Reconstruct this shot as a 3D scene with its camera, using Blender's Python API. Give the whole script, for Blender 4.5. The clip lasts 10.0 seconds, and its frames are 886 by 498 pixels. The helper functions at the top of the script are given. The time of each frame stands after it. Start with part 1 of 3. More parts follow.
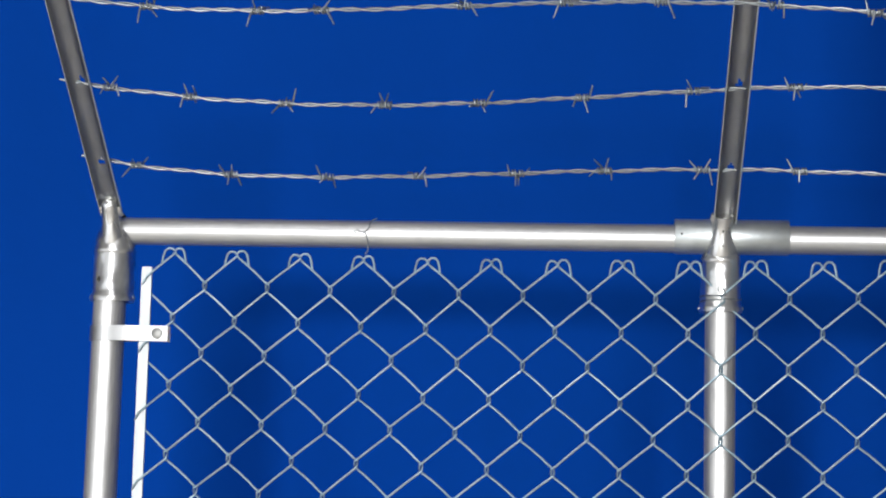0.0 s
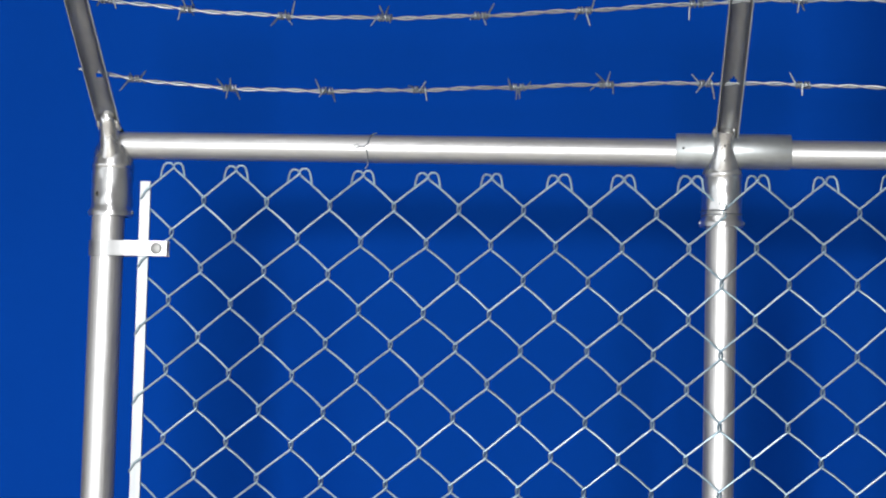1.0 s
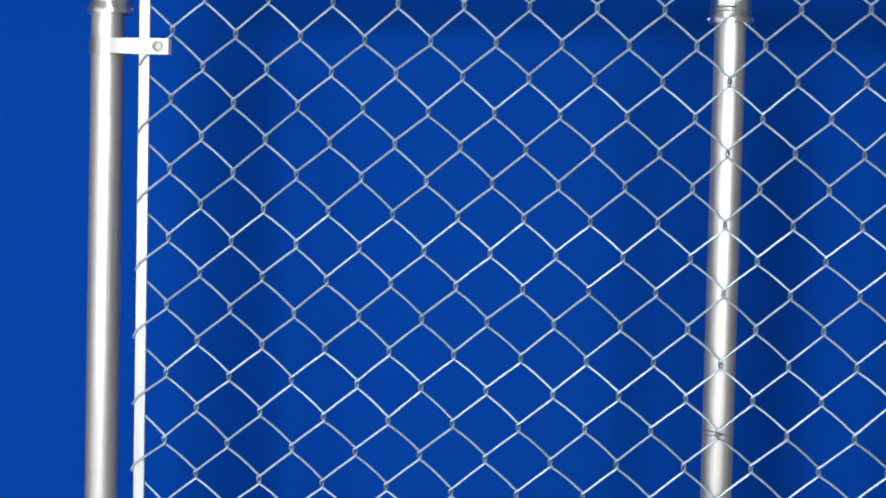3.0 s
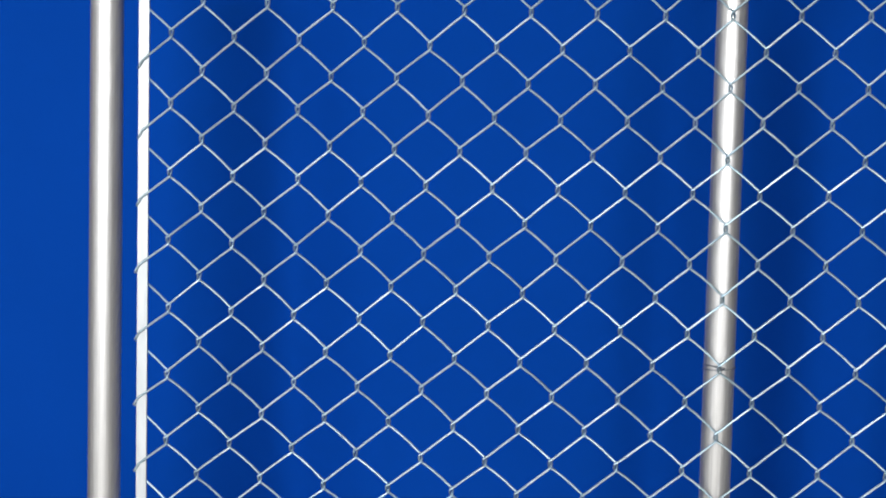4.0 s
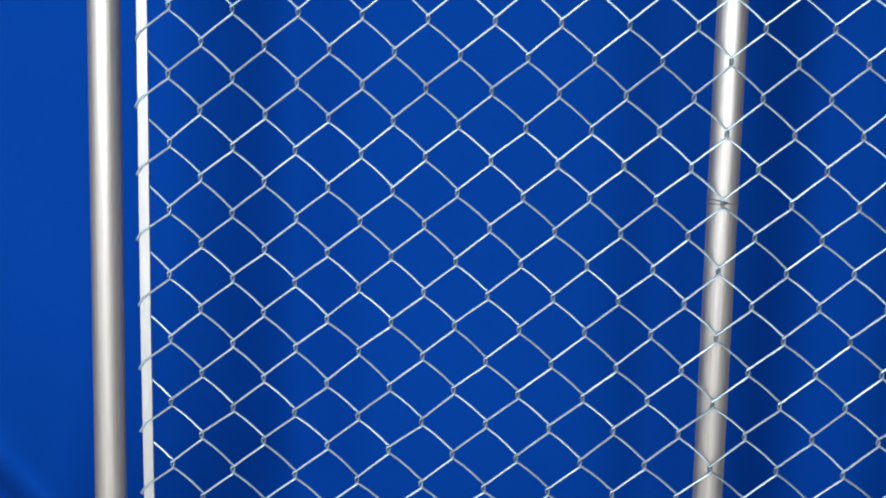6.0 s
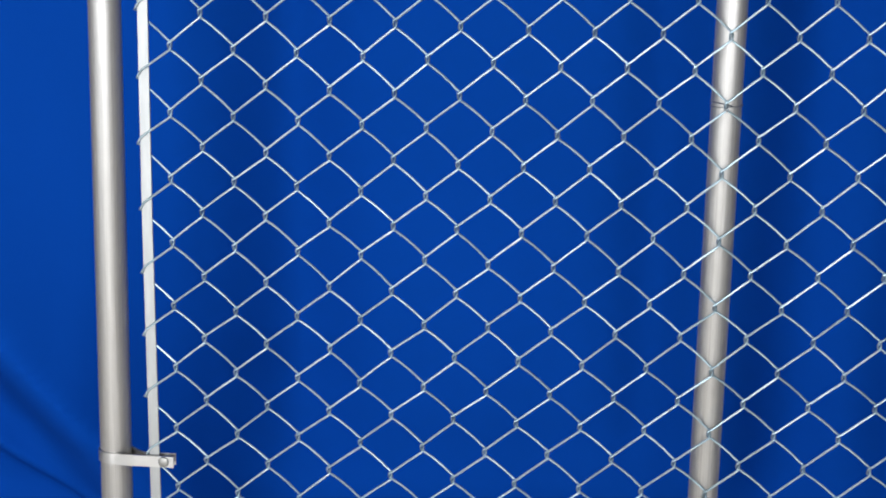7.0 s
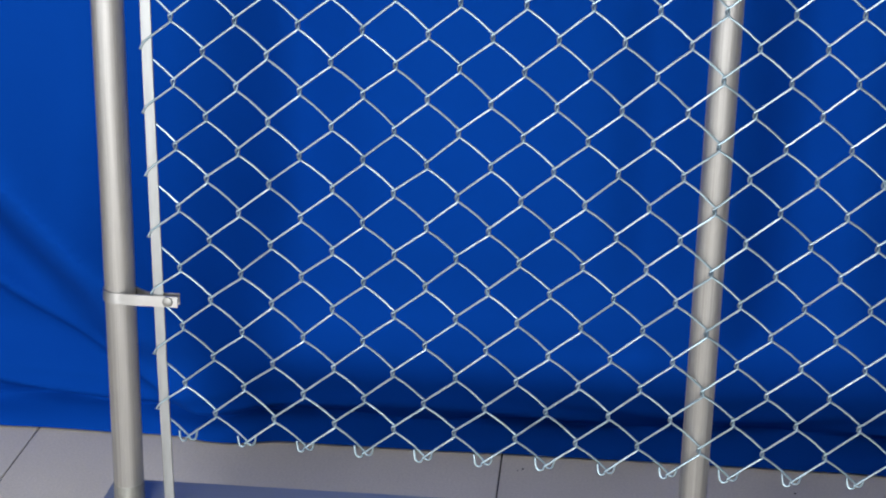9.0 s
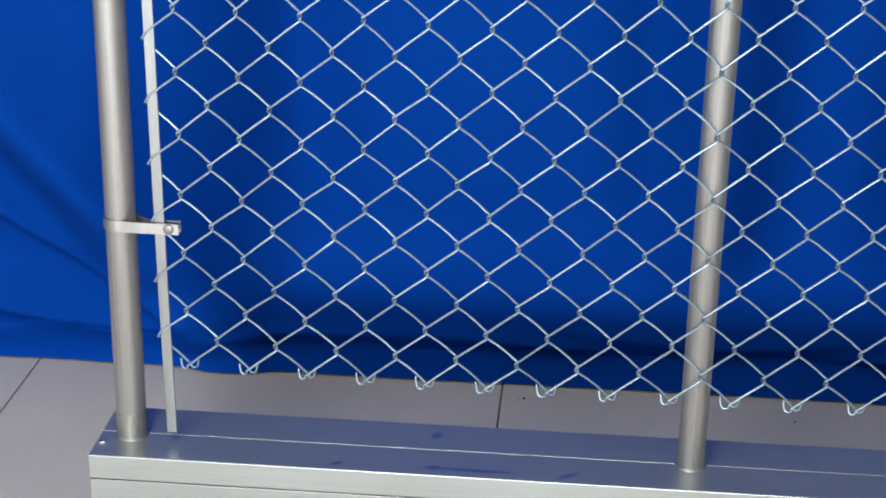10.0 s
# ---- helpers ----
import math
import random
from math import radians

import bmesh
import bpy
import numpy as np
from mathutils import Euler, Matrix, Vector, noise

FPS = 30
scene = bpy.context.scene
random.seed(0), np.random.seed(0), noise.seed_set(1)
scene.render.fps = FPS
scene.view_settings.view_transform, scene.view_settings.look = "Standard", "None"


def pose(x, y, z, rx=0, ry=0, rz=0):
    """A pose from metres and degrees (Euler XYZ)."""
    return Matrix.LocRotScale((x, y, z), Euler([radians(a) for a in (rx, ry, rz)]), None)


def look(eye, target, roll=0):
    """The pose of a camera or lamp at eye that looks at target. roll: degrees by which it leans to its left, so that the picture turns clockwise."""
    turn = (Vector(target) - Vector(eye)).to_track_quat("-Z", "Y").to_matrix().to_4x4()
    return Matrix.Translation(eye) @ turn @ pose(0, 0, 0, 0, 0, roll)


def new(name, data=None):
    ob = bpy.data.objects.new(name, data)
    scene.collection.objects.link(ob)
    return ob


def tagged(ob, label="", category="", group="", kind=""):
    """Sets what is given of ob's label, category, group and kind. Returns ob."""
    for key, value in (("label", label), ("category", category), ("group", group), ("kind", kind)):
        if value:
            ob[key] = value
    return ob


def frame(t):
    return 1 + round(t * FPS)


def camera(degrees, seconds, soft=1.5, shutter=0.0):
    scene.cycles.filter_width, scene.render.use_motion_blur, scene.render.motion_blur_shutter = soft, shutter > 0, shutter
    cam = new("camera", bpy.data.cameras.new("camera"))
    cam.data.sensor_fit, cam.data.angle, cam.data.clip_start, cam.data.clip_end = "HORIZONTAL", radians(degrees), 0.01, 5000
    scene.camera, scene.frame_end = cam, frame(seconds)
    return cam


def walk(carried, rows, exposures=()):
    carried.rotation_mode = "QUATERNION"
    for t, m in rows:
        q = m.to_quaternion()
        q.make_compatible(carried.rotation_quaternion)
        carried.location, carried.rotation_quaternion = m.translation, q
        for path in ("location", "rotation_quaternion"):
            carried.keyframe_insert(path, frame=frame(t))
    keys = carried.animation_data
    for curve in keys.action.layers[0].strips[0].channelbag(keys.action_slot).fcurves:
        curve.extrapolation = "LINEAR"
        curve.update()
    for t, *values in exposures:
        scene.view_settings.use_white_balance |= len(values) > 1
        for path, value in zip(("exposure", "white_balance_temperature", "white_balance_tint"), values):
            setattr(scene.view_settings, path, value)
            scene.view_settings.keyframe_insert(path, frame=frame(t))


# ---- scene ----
SOFT = 2.0
EXPOSURES = [(0.0, -0.69), (0.8, -0.66), (1.5, -0.57), (3.0, -0.52), (10.0, -0.50)]
# seconds, eye, degrees to the left, up and of roll: a tilting camera on a stand in front of the fence
cam = camera(29.15, 10.0, soft=SOFT)
ROWS = [
    (0.0, 0.4876, -1.8866, 1.2525, 5.523, 7.016, 1.510),
    (0.5, 0.4827, -1.8818, 1.2517, 5.357, 5.594, 1.508),
    (1.0, 0.4793, -1.8793, 1.2510, 5.228, 4.218, 1.466),
    (1.5, 0.4765, -1.8767, 1.2505, 5.144, 2.342, 1.423),
    (2.0, 0.4748, -1.8743, 1.2512, 5.098, 0.755, 1.411),
    (2.5, 0.4736, -1.8703, 1.2511, 5.078, -1.134, 1.370),
    (3.0, 0.4730, -1.8693, 1.2522, 5.071, -2.579, 1.360),
    (4.5, 0.4727, -1.8645, 1.2522, 5.075, -5.812, 1.346),
    (5.0, 0.4719, -1.8621, 1.2548, 5.040, -7.057, 1.305),
    (5.5, 0.4706, -1.8600, 1.2561, 4.999, -8.777, 1.267),
    (7.0, 0.4659, -1.8534, 1.2559, 4.882, -13.738, 1.214),
    (7.5, 0.4650, -1.8507, 1.2534, 4.860, -15.452, 1.201),
    (8.0, 0.4661, -1.8497, 1.2526, 4.892, -16.957, 1.153),
    (8.5, 0.4676, -1.8478, 1.2507, 4.930, -18.002, 1.144),
    (9.0, 0.4676, -1.8473, 1.2505, 4.932, -19.009, 1.146),
    (9.5, 0.4665, -1.8464, 1.2460, 4.901, -20.236, 1.133),
    (10.0, 0.4643, -1.8466, 1.2376, 4.835, -21.129, 1.073),
]
walk(cam, [(t, pose(x, y, z, 0, 0, turn) @ pose(0, 0, 0, 90 + up) @ pose(0, 0, 0, 0, 0, roll)) for t, x, y, z, turn, up, roll in ROWS], EXPOSURES)

# ---- light: a wide bright window far behind the camera, a tall glazed opening at the side, a downward ceiling light ----
world = bpy.data.worlds.new("world")
world.use_nodes = True
world.node_tree.nodes["Background"].inputs[0].default_value = (0.6, 0.7, 0.85, 1)
world.node_tree.nodes["Background"].inputs[1].default_value = 0.3
scene.world = world


def lamp(name, eye, target, width, height, watts, colour, spread=180):
    data = bpy.data.lights.new(name, "AREA")
    data.shape, data.size, data.size_y, data.energy, data.color = "RECTANGLE", width, height, watts, colour
    data.spread = math.radians(spread)
    ob = new(name, data)
    ob.matrix_world = look(eye, target)
    return ob


lamp("window_light", (0.0, -9.92, 1.80), (0.0, 0.0, 1.3), 2.10, 0.95, 230, (0.975, 0.99, 1.0), 80)
lamp("side_window_light", (-2.015, -3.3, 0.87), (0.0, -3.3, 0.87), 4.0, 1.64, 60, (0.95, 0.98, 1.0))
lamp("ceiling_light", (-0.2, -2.4, 2.93), (-0.2, -2.4, 0.0), 0.8, 2.4, 68, (0.99, 0.99, 0.99), 120)


# ---- materials ----
def material(name):
    m = bpy.data.materials.new(name)
    m.use_nodes = True
    nodes, links = m.node_tree.nodes, m.node_tree.links
    return m, nodes, links, nodes["Principled BSDF"]


def add_noise(nodes, links, scale, detail=4.0, stretch=(1, 1, 1), space="Object"):
    co = nodes.new("ShaderNodeTexCoord")
    mp = nodes.new("ShaderNodeMapping")
    mp.inputs["Scale"].default_value = stretch
    tx = nodes.new("ShaderNodeTexNoise")
    tx.inputs["Scale"].default_value, tx.inputs["Detail"].default_value = scale, detail
    links.new(co.outputs[space], mp.inputs["Vector"])
    links.new(mp.outputs[0], tx.inputs["Vector"])
    return tx.outputs["Fac"]


def ramp(nodes, links, value, stops):
    r = nodes.new("ShaderNodeValToRGB")
    while len(r.color_ramp.elements) < len(stops):
        r.color_ramp.elements.new(0.5)
    for e, (p, c) in zip(r.color_ramp.elements, stops):
        e.position, e.color = p, (c, c, c, 1) if isinstance(c, float) else (*c, 1)
    links.new(value, r.inputs[0])
    return r.outputs[0]


def bump(nodes, links, shader, value, strength, distance):
    b = nodes.new("ShaderNodeBump")
    b.inputs["Strength"].default_value, b.inputs["Distance"].default_value = strength, distance
    links.new(value, b.inputs["Height"])
    links.new(b.outputs[0], shader.inputs["Normal"])


def metal(name, low, high, rough, scale=60.0, stretch=(1, 1, 1), relief=0.12, spread=0.1, body=1.0):
    m, nodes, links, s = material(name)
    s.inputs["Metallic"].default_value = body
    a = add_noise(nodes, links, scale, 5.0, stretch)
    b = add_noise(nodes, links, scale * 0.13, 3.0, stretch)
    mix = nodes.new("ShaderNodeMath")
    mix.operation = "MULTIPLY_ADD"
    mix.inputs[1].default_value = 0.5
    half = nodes.new("ShaderNodeMath")
    half.operation = "MULTIPLY"
    half.inputs[1].default_value = 0.5
    links.new(b, half.inputs[0])
    links.new(a, mix.inputs[0])
    links.new(half.outputs[0], mix.inputs[2])
    links.new(ramp(nodes, links, mix.outputs[0], [(0.3, low), (0.7, high)]), s.inputs["Base Color"])
    links.new(ramp(nodes, links, b, [(0.3, rough - spread / 2), (0.7, rough + spread / 2)]), s.inputs["Roughness"])
    bump(nodes, links, s, a, relief, 0.0006)
    return m


POST = metal("satin_galvanised_tube", (0.29, 0.284, 0.28), (0.52, 0.512, 0.505), 0.40, 30.0, (40, 40, 0.25), 0.45, body=0.90)
POST.node_tree.nodes["Principled BSDF"].inputs["Anisotropic"].default_value = 0.62
along = POST.node_tree.nodes.new("ShaderNodeTangent")
along.direction_type, along.axis = "RADIAL", "Z"
POST.node_tree.links.new(along.outputs[0], POST.node_tree.nodes["Principled BSDF"].inputs["Tangent"])
RAIL = metal("satin_galvanised_rail", (0.43, 0.43, 0.43), (0.57, 0.57, 0.57), 0.40, 30.0, (0.25, 40, 40), 0.22, body=0.85)
SLEEVE = metal("spangled_zinc_sleeve", (0.43, 0.455, 0.46), (0.61, 0.64, 0.645), 0.48, 70.0, (1, 1, 1), 0.05)
CAST = metal("cast_zinc", (0.52, 0.52, 0.52), (0.76, 0.76, 0.76), 0.27, 55.0, (1, 1, 1), 1.0)
BOLT = metal("dull_zinc_bolt", (0.20, 0.20, 0.19), (0.30, 0.30, 0.29), 0.50, 90.0, (1, 1, 1), 0.2)
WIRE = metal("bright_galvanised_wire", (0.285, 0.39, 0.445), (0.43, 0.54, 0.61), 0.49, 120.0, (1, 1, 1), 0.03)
BARB = metal("dull_galvanised_wire", (0.22, 0.235, 0.245), (0.395, 0.415, 0.425), 0.50, 200.0, (1, 1, 1), 0.1)
BAR = metal("zinc_flat_bar", (0.25, 0.262, 0.27), (0.365, 0.377, 0.385), 0.44, 40.0, (4, 4, 0.5), 0.06)
ARM = metal("rolled_zinc_channel", (0.42, 0.42, 0.395), (0.55, 0.55, 0.52), 0.36, 40.0, (1, 1, 1), 0.08)
DULL = metal("dull_stained_zinc", (0.24, 0.24, 0.22), (0.40, 0.40, 0.375), 0.46, 45.0, (6, 6, 1), 0.3, body=0.85)
STRAP = metal("zinc_strap", (0.38, 0.38, 0.38), (0.50, 0.50, 0.50), 0.38, 80.0, (1, 1, 1), 0.1)


def base_metal():
    m, nodes, links, s = material("brushed_aluminium")
    s.inputs["Metallic"].default_value = 0.72
    grain = add_noise(nodes, links, 12.0, 6.0, (0.6, 60, 60))
    cloud = add_noise(nodes, links, 7.0, 3.0, (0.6, 1.6, 1))
    base = ramp(nodes, links, grain, [(0.3, (0.405, 0.436, 0.428)), (0.7, (0.465, 0.496, 0.488))])
    # small long patches of uneven dark blue in the top boards' colour
    co = nodes.new("ShaderNodeTexCoord")
    wob = add_noise(nodes, links, 25.0, 3.0)
    masks = []
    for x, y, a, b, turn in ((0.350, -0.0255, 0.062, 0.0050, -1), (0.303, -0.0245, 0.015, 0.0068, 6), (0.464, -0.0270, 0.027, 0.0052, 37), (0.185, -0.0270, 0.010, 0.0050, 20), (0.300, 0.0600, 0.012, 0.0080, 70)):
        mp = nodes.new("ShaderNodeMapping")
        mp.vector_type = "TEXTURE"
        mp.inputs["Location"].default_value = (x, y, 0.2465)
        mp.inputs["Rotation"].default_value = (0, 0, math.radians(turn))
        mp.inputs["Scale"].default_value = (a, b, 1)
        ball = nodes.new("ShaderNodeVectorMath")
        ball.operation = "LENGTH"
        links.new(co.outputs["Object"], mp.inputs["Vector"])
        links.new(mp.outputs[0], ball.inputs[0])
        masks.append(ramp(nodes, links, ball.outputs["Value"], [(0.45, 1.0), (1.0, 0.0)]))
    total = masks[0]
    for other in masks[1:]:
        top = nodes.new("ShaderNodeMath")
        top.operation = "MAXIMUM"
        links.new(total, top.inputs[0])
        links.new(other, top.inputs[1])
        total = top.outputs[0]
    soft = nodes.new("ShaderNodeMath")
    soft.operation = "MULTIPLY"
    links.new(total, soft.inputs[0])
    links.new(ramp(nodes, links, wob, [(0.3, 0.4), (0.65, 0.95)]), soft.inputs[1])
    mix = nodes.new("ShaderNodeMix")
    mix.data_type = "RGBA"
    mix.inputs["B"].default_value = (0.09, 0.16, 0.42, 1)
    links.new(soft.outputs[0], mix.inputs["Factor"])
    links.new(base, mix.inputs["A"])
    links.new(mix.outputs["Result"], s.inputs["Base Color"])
    links.new(ramp(nodes, links, cloud, [(0.35, 0.32), (0.65, 0.44)]), s.inputs["Roughness"])
    bump(nodes, links, s, grain, 0.012, 0.0003)
    return m


BASE = base_metal()


def cloth():
    m, nodes, links, s = material("royal_blue_cloth")
    cloud = add_noise(nodes, links, 2.2, 4.0, (1.2, 1, 0.7))
    links.new(ramp(nodes, links, cloud, [(0.3, (0.0009, 0.0390, 0.262)), (0.7, (0.0012, 0.0445, 0.298))]), s.inputs["Base Color"])
    s.inputs["Roughness"].default_value = 0.85
    s.inputs["Specular IOR Level"].default_value = 0.02
    s.inputs["Sheen Weight"].default_value = 0.0
    crease = add_noise(nodes, links, 16.0, 6.0, (1.0, 1.0, 0.35))
    bump(nodes, links, s, crease, 0.30, 0.004)
    return m


CLOTH = cloth()


def tile_mat():
    m, nodes, links, s = material("polished_grey_tile")
    fine = add_noise(nodes, links, 240.0, 3.0)
    cloud = add_noise(nodes, links, 5.0, 4.0)
    info = nodes.new("ShaderNodeObjectInfo")
    base = ramp(nodes, links, cloud, [(0.3, (0.67, 0.625, 0.545)), (0.7, (0.74, 0.690, 0.610))])
    speck = ramp(nodes, links, fine, [(0.3, 0.90), (0.7, 1.05)])
    mix = nodes.new("ShaderNodeMix")
    mix.data_type, mix.blend_type = "RGBA", "MULTIPLY"
    mix.inputs["Factor"].default_value = 1.0
    links.new(base, mix.inputs["A"])
    links.new(speck, mix.inputs["B"])
    hsv = nodes.new("ShaderNodeHueSaturation")
    links.new(ramp(nodes, links, info.outputs["Random"], [(0.0, 0.97), (1.0, 1.03)]), hsv.inputs["Value"])
    links.new(mix.outputs["Result"], hsv.inputs["Color"])
    links.new(hsv.outputs[0], s.inputs["Base Color"])
    links.new(ramp(nodes, links, cloud, [(0.3, 0.50), (0.7, 0.62)]), s.inputs["Roughness"])
    return m


TILE = tile_mat()


def plain(name, a, b, rough, scale=3.0):
    m, nodes, links, s = material(name)
    links.new(ramp(nodes, links, add_noise(nodes, links, scale, 5.0), [(0.3, a), (0.7, b)]), s.inputs["Base Color"])
    s.inputs["Roughness"].default_value = rough
    return m


GROUT = plain("dark_grout", (0.03, 0.03, 0.03), (0.06, 0.06, 0.055), 0.9, 60.0)
PAINT = plain("white_wall_paint", (0.42, 0.42, 0.41), (0.48, 0.48, 0.47), 0.85)
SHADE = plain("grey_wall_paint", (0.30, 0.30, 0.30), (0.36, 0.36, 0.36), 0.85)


# ---- building helpers ----
def finish(name, bm, mat, smooth=True):
    bmesh.ops.recalc_face_normals(bm, faces=bm.faces)
    for e in bm.edges:
        if len(e.link_faces) == 2 and e.calc_face_angle(0.0) > 0.65:
            e.smooth = False
    me = bpy.data.meshes.new(name)
    bm.to_mesh(me)
    bm.free()
    for p in me.polygons:
        p.use_smooth = smooth
    me.materials.append(mat)
    return me


def part(name, bm, mat, parent=None, label="", smooth=True):
    ob = new(name, finish(name, bm, mat, smooth))
    if parent:
        ob.parent = parent
    if label:
        tagged(ob, label)
    return ob


def thing(name, label, category, group="", kind="", at=(0, 0, 0)):
    ob = new(name)
    ob.empty_display_size = 0.05
    ob.location = at
    return tagged(ob, label, category, group, kind)


def tube(bm, points, radius, sides=8, closed_ends=True):
    """Sweeps a round section along points; radius: a number or one for each point."""
    pts = [Vector(p) for p in points]
    radii = radius if isinstance(radius, (list, tuple)) else [radius] * len(pts)
    way = (pts[1] - pts[0]).normalized()
    side = way.orthogonal().normalized()
    rings = []
    for i, p in enumerate(pts):
        a, b = pts[max(i - 1, 0)], pts[min(i + 1, len(pts) - 1)]
        t = (b - a).normalized()
        side = (side - t * side.dot(t)).normalized()
        up = t.cross(side)
        rings.append([bm.verts.new(p + (side * math.cos(k * math.tau / sides) + up * math.sin(k * math.tau / sides)) * radii[i]) for k in range(sides)])
    for r0, r1 in zip(rings, rings[1:]):
        for k in range(sides):
            bm.faces.new((r0[k], r0[(k + 1) % sides], r1[(k + 1) % sides], r1[k]))
    if closed_ends:
        bm.faces.new(rings[0][::-1])
        bm.faces.new(rings[-1])
    return bm


def lathe(bm, profile, centre=(0, 0, 0), sides=40, axis="z"):
    """Turns (height, radius) pairs round an axis; a radius of 0 closes the end."""
    rings = []
    for h, r in profile:
        ring = []
        for k in range(sides if r > 0 else 1):
            a = k * math.tau / sides
            u, w = r * math.cos(a), r * math.sin(a)
            v = {"z": (u, w, h), "x": (h, u, w), "y": (u, h, w)}[axis]
            ring.append(bm.verts.new(Vector(centre) + Vector(v)))
        rings.append(ring)
    for r0, r1 in zip(rings, rings[1:]):
        for k in range(sides):
            q = [r0[k % len(r0)], r0[(k + 1) % len(r0)], r1[(k + 1) % len(r1)], r1[k % len(r1)]]
            q = list(dict.fromkeys(q))
            if len(q) > 2:
                bm.faces.new(q)
    return bm


def box(bm, lo, hi, bevel=0.0, segments=2):
    lo, hi = Vector(lo), Vector(hi)
    made = bmesh.ops.create_cube(bm, size=1.0)["verts"]
    for v in made:
        v.co = Vector([(lo[i] + hi[i]) / 2 + v.co[i] * (hi[i] - lo[i]) for i in range(3)])
    if bevel:
        edges = list({e for v in made for e in v.link_edges})
        bmesh.ops.bevel(bm, geom=edges, offset=bevel, segments=segments, affect="EDGES", profile=0.5)
    return bm


# ---- the fence's main lines ----
FLOOR_Z = 0.0
TOP = 1.475          # height of the mesh's uppermost crossings
POST_Y = (0.017, 0.0215)   # the posts stand just behind the mesh
RAIL_Y = 0.0205
POST_X = (-0.0789, 0.6145)
POST_R = (0.0185, 0.0169)
RAIL_Z = TOP + 0.0288
RAIL_R = 0.0157
BASE_Z = 0.2465
CLOTH_Y = 0.748
END_X = 1.05         # where the fence is cut off

# ---- the setting: floor, walls, ceiling ----
X0, X1, Y0, Y1, CEIL = -2.028, 3.523, -9.94, 1.541, 3.0


def slab(name, lo, hi, mat, label, category):
    return tagged(part(name, box(bmesh.new(), lo, hi), mat, None, "", False), label, category, "", "structure")


floor = slab("floor", (X0, Y0, -0.10), (X1, Y1, -0.003), GROUT, "polished grey porcelain floor tiles with thin dark joints", "floor")
slab("wall_north", (X0 - 0.1, Y1, -0.1), (X1 + 0.1, Y1 + 0.1, CEIL), PAINT, "plain white painted wall behind the blue cloth", "wall")
bm = bmesh.new()
WX0, WX1, WZ0, WZ1 = -1.09, 1.09, 1.30, 2.30
for lo, hi in (((X0 - 0.1, -0.1), (WX0, CEIL)), ((WX1, -0.1), (X1 + 0.1, CEIL)), ((WX0, -0.1), (WX1, WZ0)), ((WX0, WZ1), (WX1, CEIL))):
    box(bm, (lo[0], Y0 - 0.1, lo[1]), (hi[0], Y0, hi[1]))
tagged(part("wall_south", bm, PAINT, None, "", False), "plain white painted wall with one bright window opening", "wall", "", "structure")
bm = bmesh.new()
SY0, SY1, SZ0, SZ1 = -5.35, -1.25, 0.02, 1.72
for lo, hi in (((Y0, -0.1), (SY0, CEIL)), ((SY1, -0.1), (Y1, CEIL)), ((SY0, -0.1), (SY1, SZ0)), ((SY0, SZ1), (SY1, CEIL))):
    box(bm, (X0 - 0.1, lo[0], lo[1]), (X0, hi[0], hi[1]))
tagged(part("wall_west", bm, PAINT, None, "", False), "plain white wall with a tall bright glazed opening", "wall", "", "structure")
slab("wall_east", (X1, Y0, -0.1), (X1 + 0.1, Y1, CEIL), SHADE, "plain grey wall of the showroom", "wall")
slab("ceiling", (X0 - 0.1, Y0 - 0.1, CEIL), (X1 + 0.1, Y1 + 0.1, CEIL + 0.1), PAINT, "plain white ceiling", "ceiling")


# ---- blue cloth ----
def smooth_step(a, b, v):
    t = min(max((v - a) / (b - a), 0.0), 1.0)
    return t * t * (3 - 2 * t)


# a point on the fold, its slope, depth, half width and how far up it fades
FOLDS = ((-0.395, 0.378, -1.12, 0.240, 0.100, 0.24), (-0.400, 0.211, -0.635, 0.052, 0.024, 0.07), (-0.410, 0.064, -0.256, 0.016, 0.012, 0.05))


